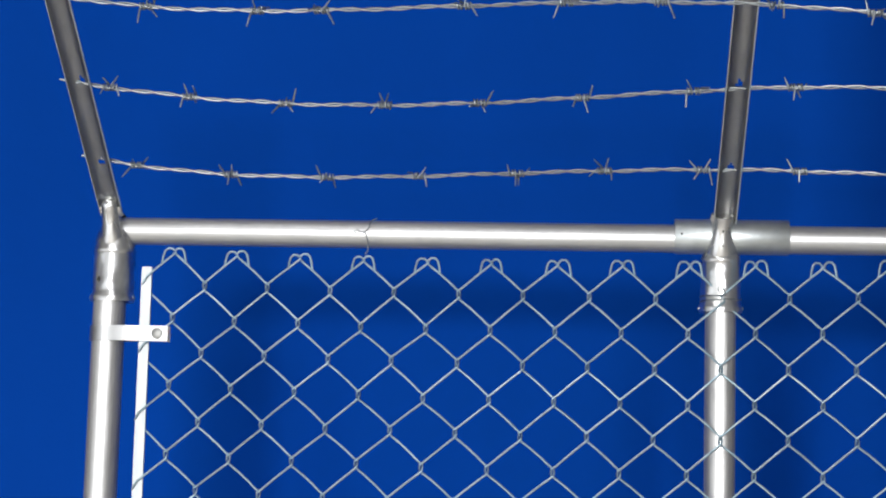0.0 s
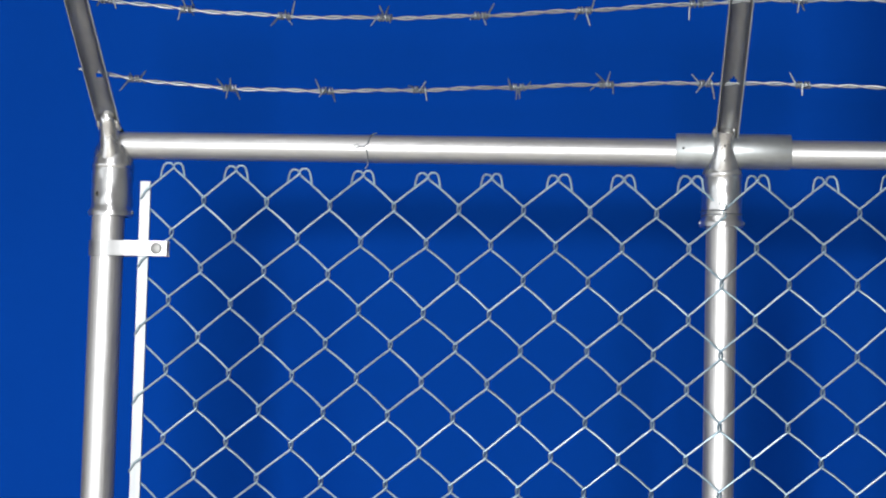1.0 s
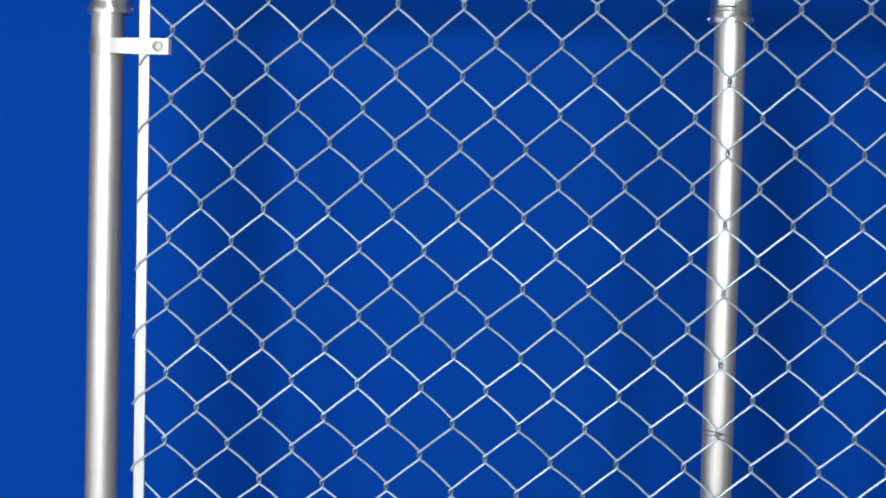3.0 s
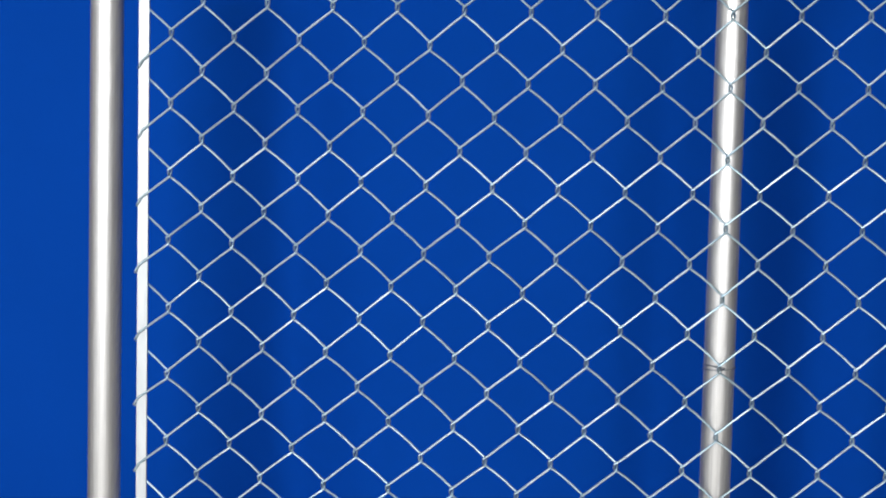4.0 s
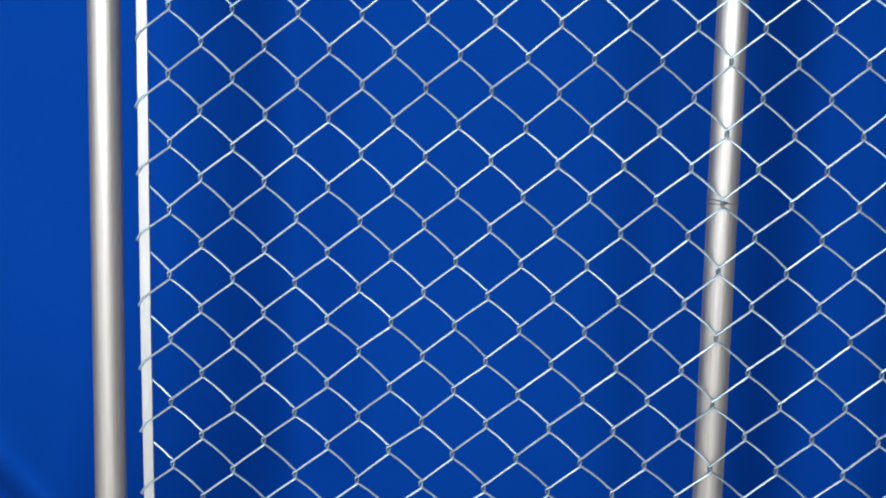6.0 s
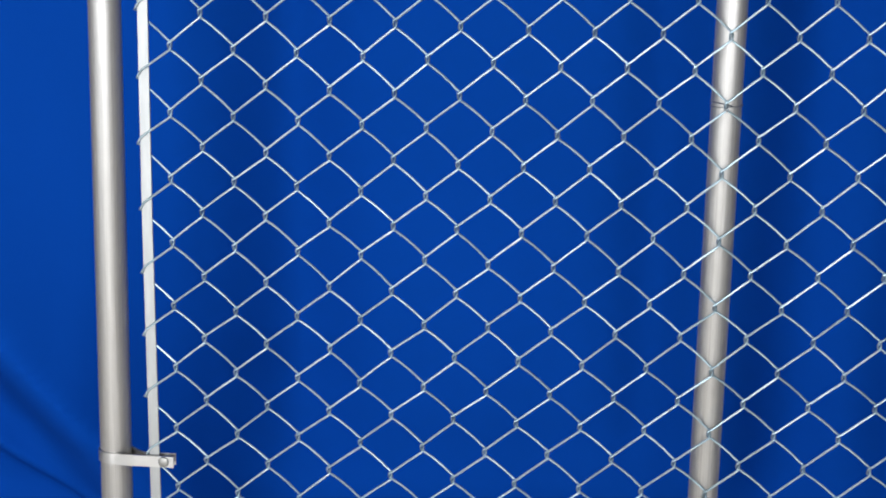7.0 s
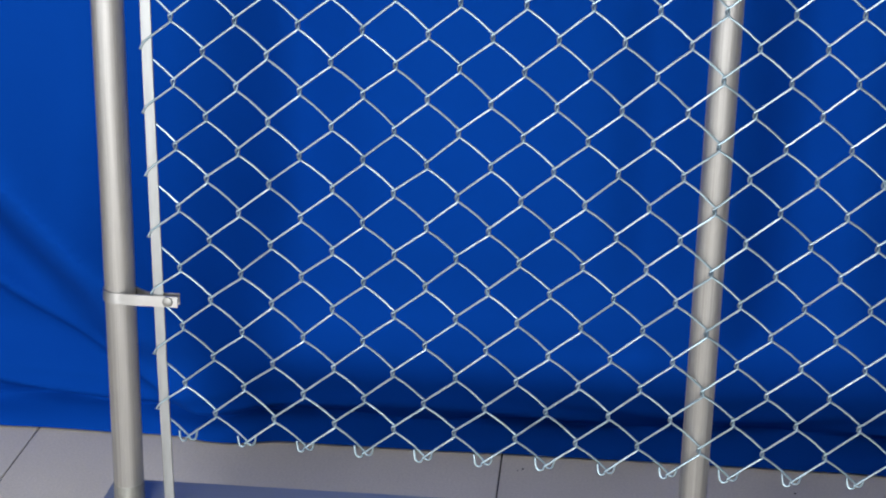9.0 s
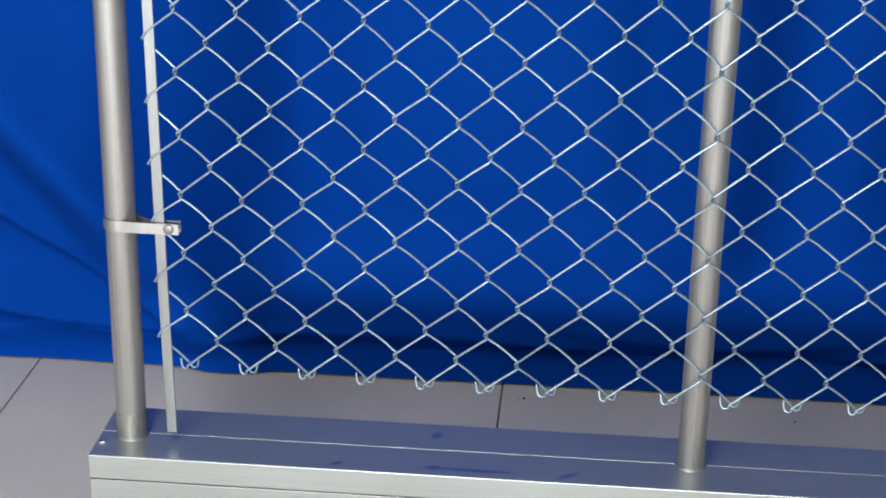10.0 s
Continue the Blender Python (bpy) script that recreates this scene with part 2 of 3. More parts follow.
def cloth_depth(x, z):
    y = CLOTH_Y - 0.10 * max(z - 0.25, 0.0)      # it leans forward a little towards the top
    y += 0.010 * noise.noise((x * 1.3, 3.1, z * 0.25)) + 0.004 * noise.noise((x * 5.0, 1.7, z * 0.6)) + 0.0022 * noise.noise((x * 14.0, 6.3, z * 1.6)) + 0.006 * noise.noise((x * 2.4, 8.8, z * 2.1))
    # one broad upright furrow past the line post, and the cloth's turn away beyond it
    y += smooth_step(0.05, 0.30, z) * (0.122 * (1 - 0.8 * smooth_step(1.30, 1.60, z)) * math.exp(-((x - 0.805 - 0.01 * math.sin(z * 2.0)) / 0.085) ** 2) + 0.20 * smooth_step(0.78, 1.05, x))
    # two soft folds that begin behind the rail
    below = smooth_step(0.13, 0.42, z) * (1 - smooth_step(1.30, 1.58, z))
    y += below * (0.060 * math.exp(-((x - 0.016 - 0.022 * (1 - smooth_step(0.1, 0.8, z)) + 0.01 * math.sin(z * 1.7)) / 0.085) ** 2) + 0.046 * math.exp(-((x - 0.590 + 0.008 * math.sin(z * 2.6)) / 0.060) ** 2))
    # slack folds that fan out down to the right at the lower left, each one overhanging
    away = 1 - smooth_step(-0.30, -0.02, x)
    wob = 0.012 * noise.noise((x * 6.0, z * 4.0, 5.0))
    for x0, z0, slope, deep, soft_w, fade in FOLDS:
        d = (z - z0 - slope * (x - x0) + wob) / math.hypot(1.0, slope)
        y -= away * deep * smooth_step(-soft_w, soft_w, d) * math.exp(-max(d - soft_w, 0.0) / fade)
    w = away * (1 - smooth_step(0.45, 0.95, z)) * smooth_step(0.0, 0.12, z)
    # shallow sagging folds along the foot
    v = (1 - smooth_step(0.10, 0.42, z)) * smooth_step(0.02, 0.08, z)
    d2 = z + 0.02 * math.sin(x * 4.0 + 1.0) + 0.02 * noise.noise((x * 2.0, 7.0, 0.0))
    y += 0.010 * v * math.sin(d2 * 42.0 + 0.6)
    u = (1 - smooth_step(0.05, 0.13, z)) * smooth_step(0.02, 0.045, z)
    y += 0.0055 * u * math.sin(z * 150.0 + 5.0 * noise.noise((x * 2.2, 4.0, 1.0)) + x * 3.0)
    # crumples of the slack part
    y -= 0.009 * w * noise.noise(((x * 0.8 + z * 0.6) * 8.0, (z * 0.8 - x * 0.6) * 2.2, 3.0))
    # hem: a tuck above a lip that lies forward on the floor
    y += 0.024 * math.exp(-((z - 0.046 - 0.014 * noise.noise((x * 3.0, 9.0, 0.0))) / 0.013) ** 2)
    y -= 0.020 * (1 - smooth_step(0.0, 0.040, z))
    return y


def build_cloth():
    bm = bmesh.new()
    zs = [0.004 + 0.5 * (i / 90) for i in range(90)] + [0.504 + (2.85 - 0.504) * i / 110 for i in range(111)]
    xs = [-1.7 + 4.1 * i / 330 for i in range(331)]
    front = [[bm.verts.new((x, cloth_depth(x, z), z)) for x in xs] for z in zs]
    rear = [[bm.verts.new(v.co + Vector((0, 0.0025, 0))) for v in row] for row in front]
    nz, nx = len(zs), len(xs)
    for i in range(nz - 1):
        for k in range(nx - 1):
            bm.faces.new((front[i][k], front[i][k + 1], front[i + 1][k + 1], front[i + 1][k]))
            bm.faces.new((rear[i][k], rear[i + 1][k], rear[i + 1][k + 1], rear[i][k + 1]))
    for k in range(nx - 1):
        bm.faces.new((front[0][k], rear[0][k], rear[0][k + 1], front[0][k + 1]))
        bm.faces.new((front[-1][k], front[-1][k + 1], rear[-1][k + 1], rear[-1][k]))
    for i in range(nz - 1):
        bm.faces.new((front[i][0], front[i + 1][0], rear[i + 1][0], rear[i][0]))
        bm.faces.new((front[i][-1], rear[i][-1], rear[i + 1][-1], front[i + 1][-1]))
    ob = part("backdrop_curtain", bm, CLOTH)
    return tagged(ob, "royal blue cloth backdrop hanging to the floor in slack folds", "curtain")


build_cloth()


# ---- aluminium base ----
def build_base():
    base = thing("plinth", "long brushed aluminium plinth box carrying the fence posts", "plinth", at=(0, 0, 0))
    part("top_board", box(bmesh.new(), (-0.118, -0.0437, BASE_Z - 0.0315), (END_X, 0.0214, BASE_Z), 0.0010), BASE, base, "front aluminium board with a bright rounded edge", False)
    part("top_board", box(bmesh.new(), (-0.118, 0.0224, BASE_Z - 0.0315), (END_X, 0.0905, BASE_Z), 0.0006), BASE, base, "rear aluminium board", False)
    part("body", box(bmesh.new(), (-0.1172, -0.0431, 0.0), (END_X - 0.001, 0.0899, BASE_Z - 0.0333), 0.0003, 1), BASE, base, "", False)
    bm = tube(bmesh.new(), [(-0.1155, -0.0100, BASE_Z + 0.0006), (-0.1110, -0.0125, BASE_Z + 0.0014), (-0.1075, -0.0120, BASE_Z + 0.0016), (-0.1065, -0.0055, BASE_Z + 0.0012)], [0.0006, 0.0011, 0.0012, 0.0006], 8)
    part("burr", bm, SLEEVE, base, "small bright curled metal burr")
    bm = lathe(bmesh.new(), [(-0.0002, 0), (-0.0002, 0.0024), (0.0003, 0.0024), (0.0003, 0)], (-0.1130, -0.0060, BASE_Z), 14)
    part("drill_hole", bm, GROUT, base, "small dark drilled hole")
    part("spacer", box(bmesh.new(), (-0.110, -0.036, BASE_Z - 0.0336), (END_X - 0.01, 0.083, BASE_Z - 0.0314)), GROUT, base, "", False)
    return base


build_base()


# ---- posts with caps and outrigger arms ----
def build_post(x, y, r, label, foot):
    post = thing("fence_post", label, "post", "fence posts", at=(x, y, BASE_Z))
    h = TOP - 0.010 - BASE_Z
    part("pole", lathe(bmesh.new(), [(0.0, 0), (0.0, r), (h, r), (h, 0)], sides=64), POST, post)
    if foot:
        part("foot_sleeve", lathe(bmesh.new(), [(0.0004, r), (0.0004, r + 0.0004), (0.0340, r + 0.0004), (0.0345, r)], sides=64), DULL, post, "dull stained band at the post's foot")
    part("weld_bead", lathe(bmesh.new(), [(0.0, r), (0.0, r + 0.0022), (0.0012, r + 0.0018), (0.0024, r + 0.0004), (0.0024, r)], sides=48), DULL, post, "thin weld seam at the foot")
    return post


def cast_lumps(bm, size, seed):
    """The uneven surface of a rough zinc casting."""
    for v in bm.verts:
        a = noise.noise((v.co.x * 90 + seed * 31, v.co.y * 90, v.co.z * 75)) + 0.6 * noise.noise((v.co.x * 210, v.co.y * 210 + seed * 17, v.co.z * 180))
        out = Vector((v.co.x, v.co.y, 0))
        if out.length > 0.004:
            v.co += out.normalized() * size * a


def build_cap(x, y, tilt, girth, label, end):
    cap = thing("post_cap", label, "post cap", "post caps", at=(x, y, TOP))
    cup = [(-0.0535, 0.0180), (-0.0535, 0.0226), (-0.0500, 0.0232), (-0.0465, 0.0228), (-0.0440, 0.0213)] + [(-0.0400 + 0.0040 * i, 0.0212) for i in range(10)] + [(0.0010, 0.0211),
           (0.0025, 0.0222), (0.0050, 0.0224)]
    # a full dome on the end post, a sloping shoulder on the line post
    cup += [(0.0072, 0.0214), (0.0140, 0.0210), (0.0220, 0.0200), (0.0280, 0.0176), (0.0330, 0.0125), (0.0355, 0.0060), (0.0362, 0)] if end else [(0.0072, 0.0212), (0.0110, 0.0198), (0.0150, 0.0176), (0.0190, 0.0150), (0.0220, 0)]
    bm = lathe(bmesh.new(), [(h, r * girth) for h, r in cup], sides=56)
    cast_lumps(bm, 0.0008, tilt + 0.3)
    part("cup", bm, CAST, cap)
    bm = bmesh.new()
    ring = [(-0.0080, 0.0190), (-0.0080, 0.0208), (0.0, 0.0216), (0.0080, 0.0208), (0.0080, 0.0190), (-0.0080, 0.0190)]
    lathe(bm, ring, (0, 0, 0.0293), 48, "x")
    part("rail_eye", bm, CAST, cap)
    bm = bmesh.new()
    if end:
        tube(bm, [(0, 0.000, 0.006), (0, -0.005, 0.013), (0, -0.011, 0.020), (0, -0.0155, 0.028), (0, -0.0185, 0.037), (0, -0.0225, 0.046),
                  (0, -0.028, 0.054), (0, -0.033, 0.058), (0, -0.036, 0.0595)],
             [0.0200, 0.0182, 0.0150, 0.0125, 0.0113, 0.0110, 0.0104, 0.0084, 0.0040], 28)
        nick = tube(bmesh.new(), [(-0.0115, -0.0205, -0.0265), (-0.0120, -0.0212, -0.0300), (-0.0105, -0.0216, -0.0325)], [0.0008, 0.0016, 0.0007], 8)
        part("core_mark", nick, GROUT, cap, "small dark casting nick")
    else:
        tube(bm, [(0, 0.000, 0.006), (0, -0.005, 0.013), (0, -0.011, 0.020), (0, -0.0155, 0.028), (0, -0.0185, 0.036), (0.0005, -0.0215, 0.043),
                  (0.001, -0.0245, 0.0490), (0.001, -0.0260, 0.0520), (0.001, -0.0266, 0.0530)],
             [0.0200, 0.0186, 0.0160, 0.0124, 0.0106, 0.0108, 0.0120, 0.0122, 0.0108], 28)
        for dz, dy in ((0.0335, -0.0292), (0.0180, -0.0256)):
            hole = lathe(bmesh.new(), [(dy - 0.0012, 0), (dy - 0.0012, 0.0010), (dy + 0.004, 0.0010), (dy + 0.004, 0)], (0.0005, 0, dz), 10, "y")
            part("core_mark", hole, GROUT, cap, "small dark casting pit")
    cast_lumps(bm, 0.0012, tilt)
    socket = part("arm_socket", bm, CAST, cap)
    for sx in (-1, 1):
        bm = bmesh.new()
        tube(bm, [(sx * 0.0085, -0.020, 0.044), (sx * 0.0105, -0.026, 0.0485), (sx * 0.0108, -0.030, 0.0530)], [0.0034, 0.0038, 0.0020], 12)
        part("lug", bm, CAST, socket)
        bm = bmesh.new()
        k = 1.0 if end else 0.6
        tube(bm, [(sx * 0.0215, -0.002, -0.049), (sx * (0.0230 + 0.0015 * k), -0.002, -0.049), (sx * (0.0235 + 0.0027 * k), -0.002, -0.049)], [0.0032 * k, 0.0032 * k, 0.002 * k], 12)
        part("rivet", bm, CAST, cap)
    return cap


def arm_point(x, tilt, s):
    """A point s metres up the arm's middle line."""
    k = math.sqrt(0.5)
    return Vector((x + tilt * s, -0.004 - k * s * 1.02, TOP + 0.056 + k * s * 0.98))


NOTCHES = (0.058, 0.166, 0.277)


def build_arm(x, tilt, width, label):
    foot, up = arm_point(x, tilt, 0.0), (arm_point(x, tilt, 1.0) - arm_point(x, tilt, 0.0)).normalized()
    across = Vector((1, 0, 0)) - up * up.x
    across.normalize()
    out = up.cross(across)          # away from the web, towards the open side
    if out.y > 0:
        out = -out
    arm = thing("outrigger_bracket", label, "bracket", "outrigger arms", at=foot)
    start, size, t, cols = -0.010, 0.330, 0.0016, 10
    rows_n = 110

    def sheet(k, s_at, lift):
        # a rounded channel section, open towards the front
        a = (k / cols - 0.5) * 2
        b = 0.0085 * abs(a) ** 2.6
        wide = width / 2 * (1.0 - 0.06 * abs(a) ** 6)
        return across * (a * (wide + lift * 0.8)) + out * (b - lift) + up * s_at

    bm = bmesh.new()
    grid = []
    for i in range(rows_n + 1):
        s_at = start + (size - start) * i / rows_n
        grid.append([bm.verts.new(sheet(k, s_at, 0.0)) for k in range(cols + 1)])
    for i in range(rows_n):
        s_mid = start + (size - start) * (i + 0.5) / rows_n
        for k in range(cols):
            hole = any(-0.001 < s_mid - n < 0.0085 and abs(k + 0.5 - cols / 2 - 0.6) < 2.2 - 230 * (s_mid - n) for n in NOTCHES)
            if not hole:
                bm.faces.new((grid[i][k], grid[i][k + 1], grid[i + 1][k + 1], grid[i + 1][k]))
    bmesh.ops.solidify(bm, geom=bm.faces[:], thickness=t)
    channel = part("channel", bm, ARM, arm)
    for sx in (-1, 1):
        edge = [sheet(cols if sx > 0 else 0, start + (size - start) * i / 24, 0.0008) for i in range(25)]
        part("rim", tube(bmesh.new(), edge, 0.0010, 6), SLEEVE, channel, "bright sheared edge of the channel")
    return arm


ARMS = ((POST_X[0] + 0.0030, -0.031, 0.0255), (POST_X[1] + 0.0030, 0.022, 0.0240))
build_post(POST_X[0], POST_Y[0], POST_R[0], "thick satin galvanised steel end post with a tension bar beside it", True)
build_post(POST_X[1], POST_Y[1], POST_R[1], "slimmer satin galvanised steel line post behind the mesh", False)
build_cap(POST_X[0] + 0.0030, POST_Y[0] + 0.001, 0.0, 1.09, "shiny cast zinc end cap with the top rail's end", True)
build_cap(POST_X[1], POST_Y[1], 0.05, 1.03, "shiny cast zinc loop cap round the rail sleeve", False)
build_arm(*ARMS[0], "grey steel channel bracket leaning outwards on the end post")
build_arm(*ARMS[1], "grey steel channel bracket leaning outwards on the line post")


# ---- top rail ----
def build_rail():
    rail = thing("top_rail", "satin galvanised steel top rail tube with a joining sleeve", "fence rail", at=(POST_X[0], RAIL_Y, RAIL_Z))
    span = END_X - POST_X[0]
    part("tube", lathe(bmesh.new(), [(0.0075, 0), (0.0075, RAIL_R - 0.001), (0.0085, RAIL_R), (span, RAIL_R), (span, 0)], sides=48, axis="x"), RAIL, rail)
    a, b, r = 0.5630 - POST_X[0], 0.6890 - POST_X[0], 0.0196
    sleeve = part("sleeve", lathe(bmesh.new(), [(a, RAIL_R + 0.001), (a, r - 0.0006), (a + 0.0008, r), (b - 0.0008, r), (b, r - 0.0006), (b, RAIL_R + 0.001)], (0, 0, 0.0024), sides=48, axis="x"), SLEEVE, rail, "dull spangled zinc sleeve")
    bm = lathe(bmesh.new(), [(-0.0200, 0), (-0.0200, 0.0013), (-0.0185, 0.0013), (-0.0185, 0)], (a + 0.0075, 0, 0.0030), 12, "y")
    part("punch_mark", bm, GROUT, sleeve, "small dark punched hole")
    return rail


build_rail()


# ---- chain-link mesh ----
ROWS_N, FIRST, LAST = 30, -1, 26
WIRE_R = 0.00128
rng = random.Random(4)
JIT = {(c, r): (rng.gauss(0, 0.0005), rng.gauss(0, 0.0006)) for c in range(FIRST - 1, LAST + 3) for r in range(ROWS_N + 1)}


def node(c, r):
    """A crossing of the slightly sagging mesh, by column and row."""
    a, b = c / 20, r / 30
    x = -0.0002 + 0.7186 * a - 0.0098 * b + 0.0006 * a * b + 0.0065 * a * a + 0.0110 * b * b
    z = 0.0038 - 0.0216 * a - 1.1595 * b - 0.0105 * a * b + 0.0189 * a * a + 0.0332 * b * b
    dx, dz = JIT[c, r]
    return x + dx, TOP + z + dz


DEPTH = 0.0034


def picket(j):
    """One bent wire between columns j and j + 1, from its upper knuckle to its lower one."""
    pts = []
    even = j % 2 == 0
    hook = -1 if even else 1           # the side to which the ends are turned over

    def knuckle(cx, cz, up):
        k = 1.0 + rng.uniform(-0.12, 0.12)
        y = DEPTH * (0.9 if even else -0.9) * up
        k *= 1.0 if up > 0 else 0.78
        shape = [(0.0138, -0.0135), (0.0128, -0.0050), (0.0112, 0.0012), (0.0082, 0.0040), (0.0038, 0.0038), (0.0008, 0.0008)]
        return [(cx + hook * k * a, y * (0.2 + 1.2 * i / 5) - 0.0005, cz + up * b * k) for i, (a, b) in enumerate(shape)]
    for r in range(ROWS_N + 1):
        left = (r % 2 == 0) == even
        c = j if left else j + 1
        x, z = node(c, r)
        ex = x + (-0.0012 if left else 0.0012)
        before, after = (-DEPTH, DEPTH) if left else (DEPTH, -DEPTH)
        if r == 0:
            pts += knuckle(x, z - 0.0022, 1)
            pts.append((ex, after * 0.9, z - 0.0030))
        elif r == ROWS_N:
            pts.append((ex, before * 0.9, z + 0.0030))
            pts += knuckle(x, z + 0.002, -1)[::-1]
        else:
            if j == FIRST and left:
                pts += [(ex + 0.0020, before * 0.9, z + 0.0010), (ex + 0.0002, 0.0, z - 0.0010), (ex + 0.0050, after * 0.9, z - 0.0026)]
            else:
                pts += [(ex, before * 0.85, z + 0.0036), (ex + (-0.0004 if left else 0.0004), 0.0, z), (ex, after * 0.85, z - 0.0036)]
        if r < ROWS_N:
            nx, nz = node(j + 1 if left else j, r + 1)
            sx = 1 if left else -1
            bow = 0.0011 + 0.0010 * r / ROWS_N if left else 0.0004
            for f in (0.12, 0.35, 0.65, 0.88):
                lift = bow * 4 * f * (1 - f)
                pts.append((ex + (nx - ex) * f + sx * lift * 0.7, after, (z - 0.0036) + (nz + 0.0036 - z + 0.0036) * f + lift * 0.7))
    return pts


def build_mesh():
    mesh = thing("chain_link_mesh", "bright galvanised chain-link wire mesh with knuckled edges", "wire mesh", at=(0, 0, 0))
    for j in range(FIRST, LAST + 1):
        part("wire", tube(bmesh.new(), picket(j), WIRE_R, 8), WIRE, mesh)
    return mesh


build_mesh()


# ---- tension bar and its bands ----
def build_bar():
    bm = bmesh.new()
    hi, lo = TOP - 0.0145, TOP - 1.2130
    sections = [(hi, -0.0322), (TOP - 0.40, -0.0311), (TOP - 0.66, -0.0305), (TOP - 0.84, -0.0287), (TOP - 1.03, -0.0266), (lo, -0.0233)]
    rings = []
    for z, x in sections:
        rings.append([bm.verts.new((x + a * 0.0061, b * 0.0013, z)) for a, b in ((-1, -0.7), (-0.93, -1), (0.93, -1), (1, -0.7), (1, 0.7), (0.93, 1), (-0.93, 1), (-1, 0.7))])
    for r0, r1 in zip(rings, rings[1:]):
        for k in range(8):
            bm.faces.new((r0[k], r0[(k + 1) % 8], r1[(k + 1) % 8], r1[k]))
    bm.faces.new(rings[0])
    bm.faces.new(rings[-1][::-1])
    return tagged(part("tension_bar", bm, BAR, None, "", False), "flat pale zinc tension bar woven through the mesh's edge", "tension bar")


build_bar()


def build_band(z, label, h):
    band = thing("tension_band", label, "clamp", "tension bands", at=(POST_X[0], POST_Y[0], z))
    r = POST_R[0] + 0.0003
    t = 0.0019
    end = -0.0040 - POST_X[0]
    front, rear = -0.0036 - POST_Y[0], 0.0060 - POST_Y[0]
    path = [(end, front), (0.050, front), (0.030, front), (0.012, front + 0.0004)]
    path += [(r * math.cos(a), r * math.sin(a)) for a in [math.radians(d) for d in range(-78, -298, -9)]]
    path += [(0.024, rear + 0.010), (0.036, rear + 0.001), (0.055, rear), (end, rear)]
    bm = bmesh.new()
    rings = []
    for i, p in enumerate(path):
        a, b = Vector(path[max(i - 1, 0)]), Vector(path[min(i + 1, len(path) - 1)])
        d = (b - a).normalized()
        n = Vector((d.y, -d.x))
        inner, outer = Vector(p), Vector(p) - n * t
        rings.append([bm.verts.new((*inner, -h)), bm.verts.new((*inner, h)), bm.verts.new((*outer, h - 0.0003)), bm.verts.new((*outer, -h + 0.0003))])
    for r0, r1 in zip(rings, rings[1:]):
        for k in range(4):
            bm.faces.new((r0[k], r0[(k + 1) % 4], r1[(k + 1) % 4], r1[k]))
    bm.faces.new(rings[0])
    bm.faces.new(rings[-1][::-1])
    part("strap", bm, STRAP, band)
    bx = -0.0160 - POST_X[0]
    bm = bmesh.new()
    lathe(bm, [(front - 0.0046, 0), (front - 0.0045, 0.0036), (front - 0.0038, 0.0058), (front - 0.0021, 0.0064), (rear + 0.003, 0.0030), (rear + 0.010, 0.0030), (rear + 0.010, 0)], (bx, 0, 0), 24, "y")
    bolt = part("bolt", bm, BOLT, band, "round-headed zinc carriage bolt")
    bm = bmesh.new()
    lathe(bm, [(rear + 0.0021, 0.0030), (rear + 0.0021, 0.0064), (rear + 0.007, 0.0064), (rear + 0.007, 0.0030)], (bx, 0, 0), 6, "y")
    part("nut", bm, CAST, bolt, "", False)
    return band


build_band(TOP - 0.0905, "pale zinc tension band clamping the bar near the top", 0.0088)
build_band(TOP - 0.9440, "pale zinc tension band clamping the bar lower down", 0.0070)


# ---- tie wires ----
def build_tie(centre, ring, axis, label, tail):
    bm = bmesh.new()
    c = Vector(centre)
    pts = []
    for i in range(41):
        a = math.radians(-200 + i * 10.5)
        u, w = ring * math.cos(a), ring * math.sin(a)
        pts.append(c + (Vector((0.004 * i / 40 - 0.002, u, w)) if axis == "x" else Vector((u, w, 0.006 * i / 40 - 0.003))))
    pts += [c + Vector(p) for p in tail]
    tube(bm, pts, 0.0007, 6)
    return tagged(part("tie_wire", bm, BARB), label, "tie wire", "tie wires")


def build_rail_tie(x):
    c, r = Vector((x, RAIL_Y, RAIL_Z)), RAIL_R + 0.0009
    path = [(0.013, -0.006, r + 0.001), (0.007, -0.008, r - 0.0022), (0.0062, -0.0120, 0.0112), (0.0050, -0.0158, 0.0050), (0.0015, -r, 0.0010),
            (-0.0035, -r, 0.0006), (-0.0080, -r - 0.0003, 0.0030), (-0.0110, -r - 0.0003, 0.0005), (-0.0085, -r - 0.0003, -0.0012), (-0.0030, -r, 0.0005),
            (0.0022, -r, -0.0010), (0.0040, -0.0150, -0.0070), (0.0046, -0.0100, -0.0138), (0.0044, -0.0120, -0.0210), (0.0030, -0.0200, -0.0245)]
    bm = tube(bmesh.new(), [c + Vector(p) for p in path], 0.0008, 6)
    return tagged(part("tie_wire", bm, BARB), "thin curled steel tie wire holding the mesh to the rail", "tie wire", "tie wires")


build_rail_tie(0.2145)
build_tie((POST_X[1], POST_Y[1], TOP - 0.5020), POST_R[1] + 0.0006, "z", "thin steel tie wire round the line post",
          [(0.004, -0.029, 0.002), (0.000, -0.034, 0.001), (-0.003, -0.034, -0.002), (-0.001, -0.030, -0.004)])
build_tie((POST_X[1], POST_Y[1], TOP - 0.0390), 0.0227, "z", "thin curled steel tie wire at the line post's cap",
          [(0.004, -0.032, 0.002), (0.001, -0.034, 0.010), (-0.004, -0.034, 0.013), (-0.005, -0.034, 0.008), (0.000, -0.034, 0.004)])


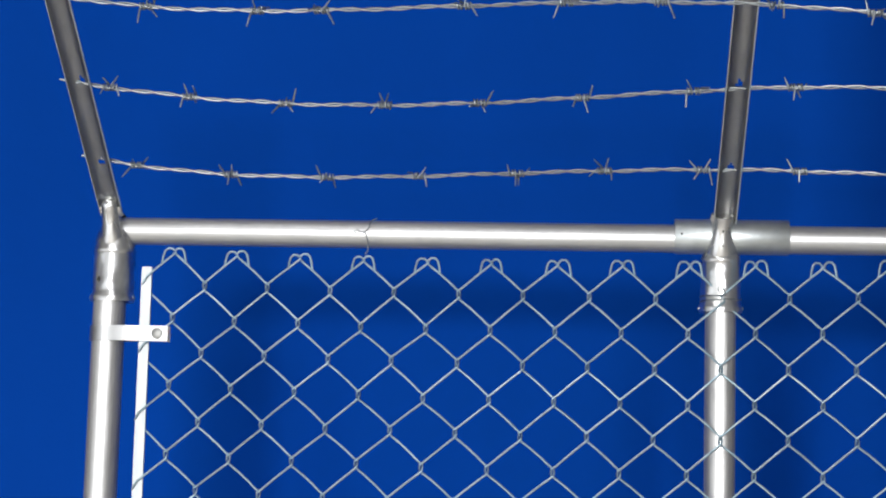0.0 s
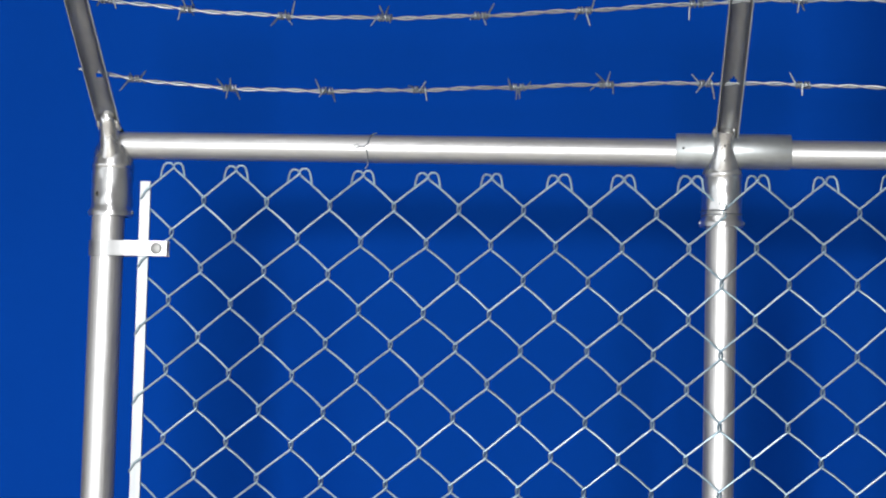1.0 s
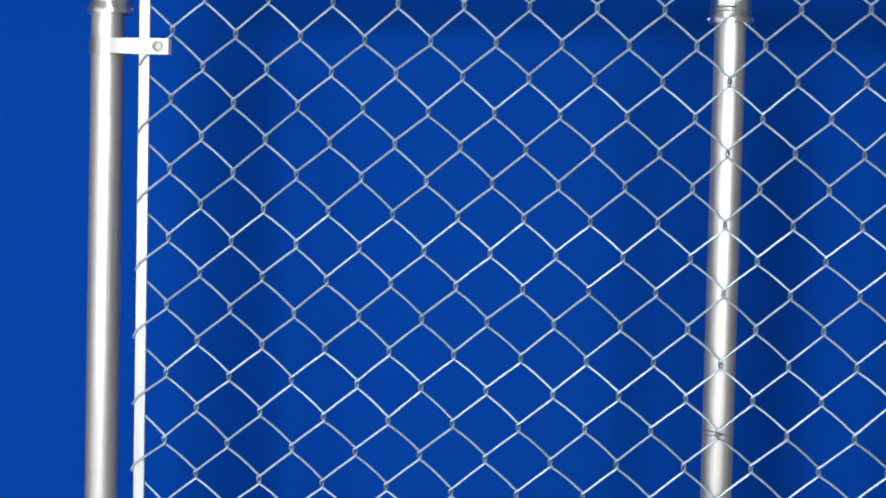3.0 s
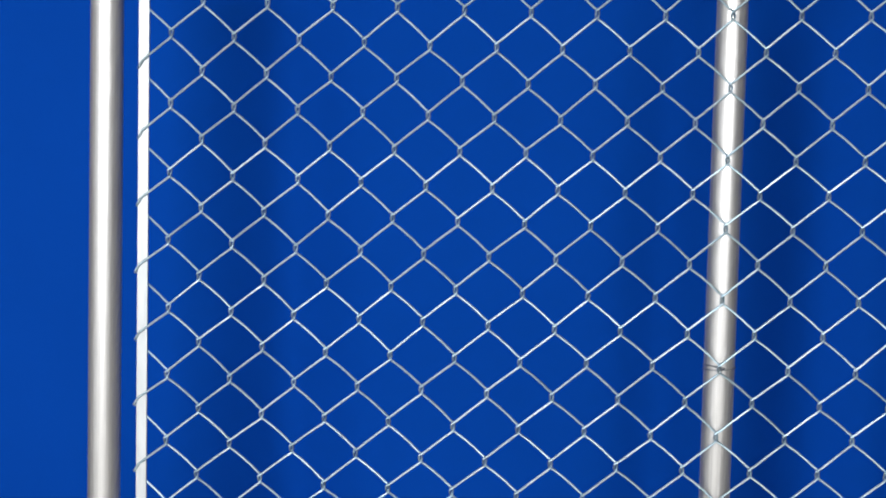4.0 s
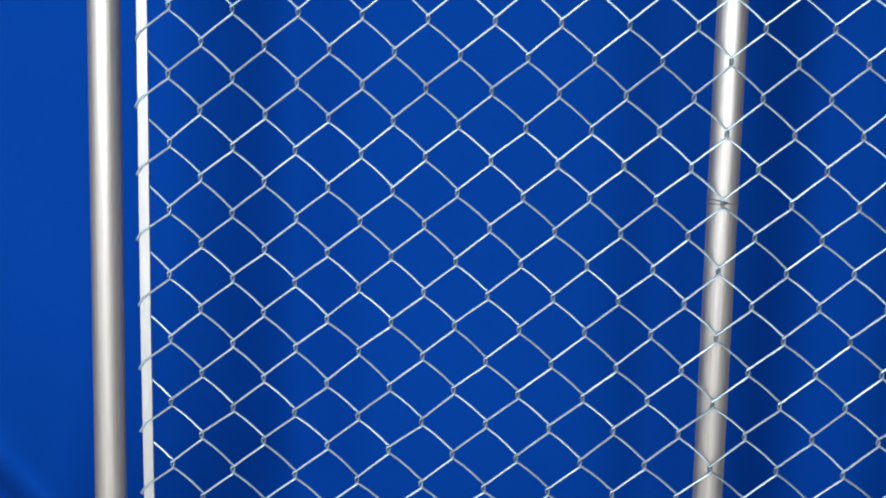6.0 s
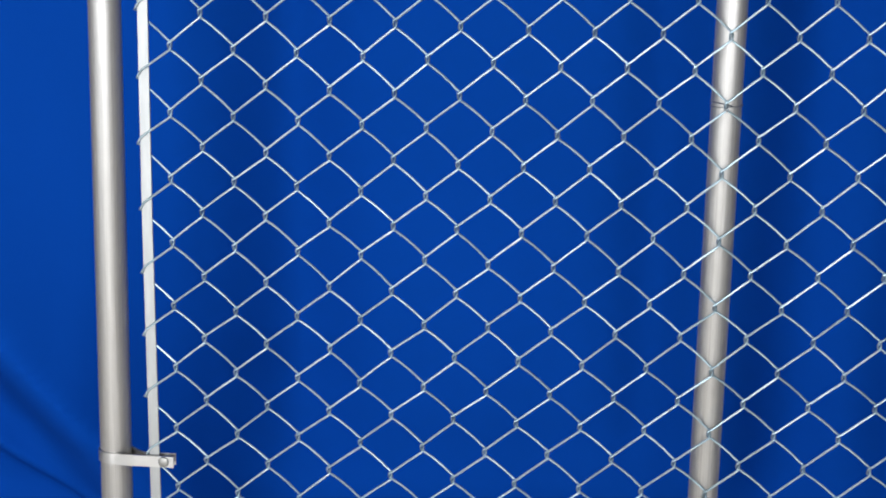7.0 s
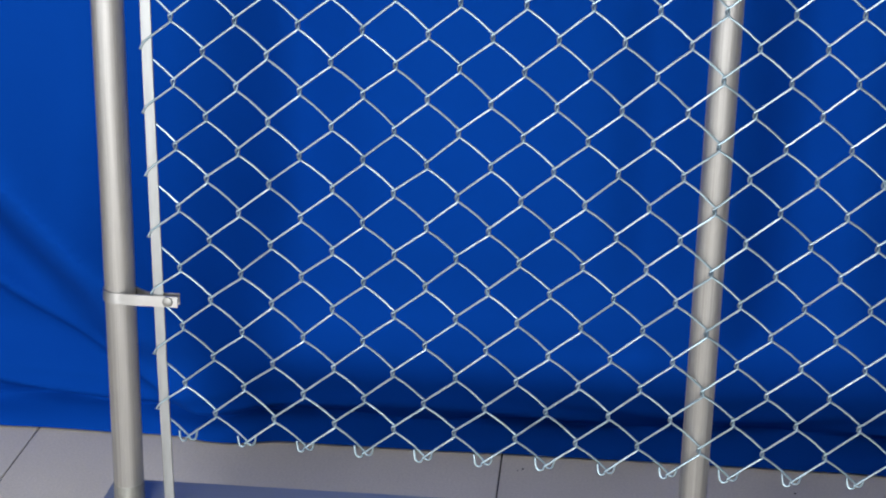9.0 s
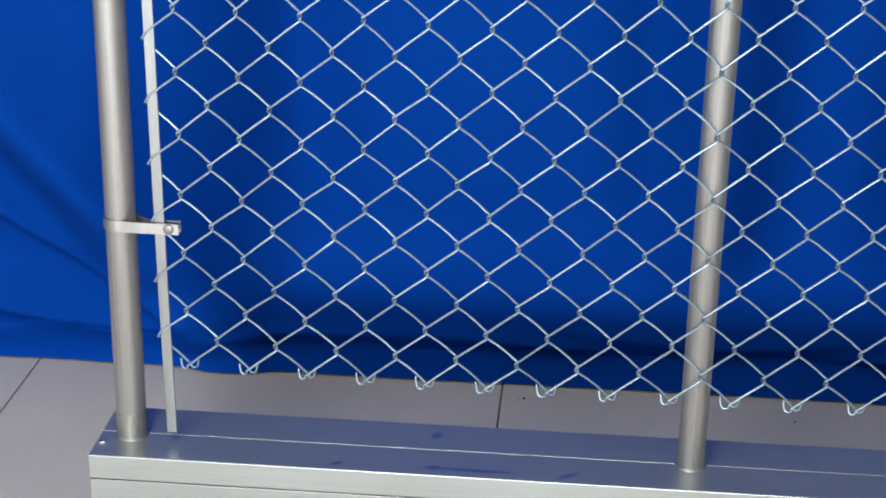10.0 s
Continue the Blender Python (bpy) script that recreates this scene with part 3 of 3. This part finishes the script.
# ---- barbed wire ----
def strand_height(level, x):
    """Height of a strand between and past the arms, over the mesh's top."""
    if level == 0:
        k = np.polyfit((-0.078, 0.071, 0.179, 0.389, 0.590, 0.694, 0.787), (0.1008, 0.0862, 0.0823, 0.0896, 0.0970, 0.0935, 0.0925), 4)
    elif level == 1:
        k = np.polyfit((-0.069, 0.039, 0.144, 0.2506, 0.46, 0.68), (0.1688, 0.1558, 0.1503, 0.1479, 0.1577, 0.1698), 4)
    else:
        k = np.polyfit((-0.0486, 0.127, 0.193, 0.444, 0.5386, 0.6532, 0.75), (0.240, 0.2299, 0.2294, 0.2385, 0.2385, 0.2357, 0.2277), 4)
    x1 = min(x, 0.78)
    return TOP + float(np.polyval(k, x1)) + (x - x1) * 0.02


BARBS = (
    (-0.037, 0.071, 0.179, 0.281, 0.389, 0.484, 0.590, 0.694, 0.800, 0.905),
    (-0.048, 0.039, 0.144, 0.251, 0.352, 0.460, 0.576, 0.681, 0.790, 0.895),
    (0.010, 0.127, 0.193, 0.340, 0.444, 0.539, 0.653, 0.750, 0.855),
)


def build_barbed(level, label):
    wr = random.Random(20 + level)
    depth = arm_point(0, 0, NOTCHES[level]).y - 0.001
    x_start, x_end = -0.100 - 0.004 * level, 0.98
    wire = thing("barbed_wire", label, "barbed wire", "barbed wire strands", at=(x_start, depth, strand_height(level, x_start)))
    org = Vector((x_start, depth, strand_height(level, x_start)))
    pitch = 0.052
    n = 420
    for ph in (0.0, math.pi):
        pts = []
        for i in range(n + 1):
            x = x_start + (x_end - x_start) * i / n
            a = x / pitch * math.tau + ph
            rad = 0.00125
            pts.append(Vector((x, depth + rad * math.cos(a), strand_height(level, x) + rad * math.sin(a) + 0.0006 * math.sin(x * 60 + level))) - org)
        part("strand", tube(bmesh.new(), pts, 0.00112, 7), BARB, wire)
    for x in BARBS[level]:
        bm = bmesh.new()
        z = strand_height(level, x)
        base_turn = wr.uniform(0, math.tau)
        for half in (-1, 1):
            turns = 2.0
            a0 = base_turn + (0.0 if half < 0 else wr.uniform(1.0, 2.1))
            coil = []
            for i in range(25):
                a = a0 + turns * math.tau * i / 24
                coil.append(Vector((half * 0.0042 + (i / 24 - 0.5) * 0.0062, 0.0032 * math.cos(a), 0.0032 * math.sin(a))))
            d0 = Vector((half * wr.uniform(-0.05, 0.75), math.sin(a0) * 0.8, -math.cos(a0))).normalized()
            a1 = a0 + turns * math.tau
            d1 = Vector((half * wr.uniform(-0.05, 0.75), -math.sin(a1) * 0.8, math.cos(a1))).normalized()
            size = wr.uniform(0.011, 0.017)
            pts = [coil[0] + d0 * size, coil[0] + d0 * 0.004] + coil + [coil[-1] + d1 * 0.004, coil[-1] + d1 * wr.uniform(0.011, 0.017)]
            tube(bm, pts, [0.0007, 0.0011] + [0.0011] * 26 + [0.0007], 6)
        ob = part("barb", bm, BARB, wire)
        ob.location = Vector((x, depth, z)) - org
    return wire


build_barbed(0, "twisted two-strand barbed wire on the arms' lowest notch")
build_barbed(1, "twisted two-strand barbed wire on the arms' middle notch")
build_barbed(2, "twisted two-strand barbed wire on the arms' upper notch")


# ---- floor tiles ----
def build_tiles():
    size, gap, x_joint, y_joint = 0.793, 0.0025, 0.351, -0.045
    bm = box(bmesh.new(), (gap / 2, gap / 2, -0.008), (size - gap / 2, size - gap / 2, 0.0), 0.0008, 1)
    me = finish("tile", bm, TILE, False)
    for i in range(-5, 5):
        for k in range(-15, 2):
            x, y = x_joint + i * size, y_joint + k * size
            if x < X0 - 0.05 or x > X1 - 0.05 or y > Y1 - 0.05 or y < Y0 - 0.05:
                continue
            ob = new("tile", me)
            ob.parent = floor
            ob.location = (x, y, 0.0)


build_tiles()


# ---- crumbs on the floor behind the plinth ----
def build_crumb(x, y, size, seed):
    bm = bmesh.new()
    bmesh.ops.create_icosphere(bm, subdivisions=1, radius=size)
    for v in bm.verts:
        v.co *= 1.0 + 0.35 * noise.noise(v.co * 400.0 + Vector((seed, 0, 0)))
        v.co.z = (v.co.z + size) * 0.45
    ob = tagged(part("crumb", bm, GROUT, None, "", False), "tiny dark crumb of dirt on the grey floor tiles", "dirt crumb", "floor crumbs")
    ob.location = (x, y, 0.0)
    return ob


for i, (x, y, size) in enumerate(((0.388, 0.682, 0.0024), (0.380, 0.676, 0.0015), (0.826, 0.651, 0.0022))):
    build_crumb(x, y, size, i)
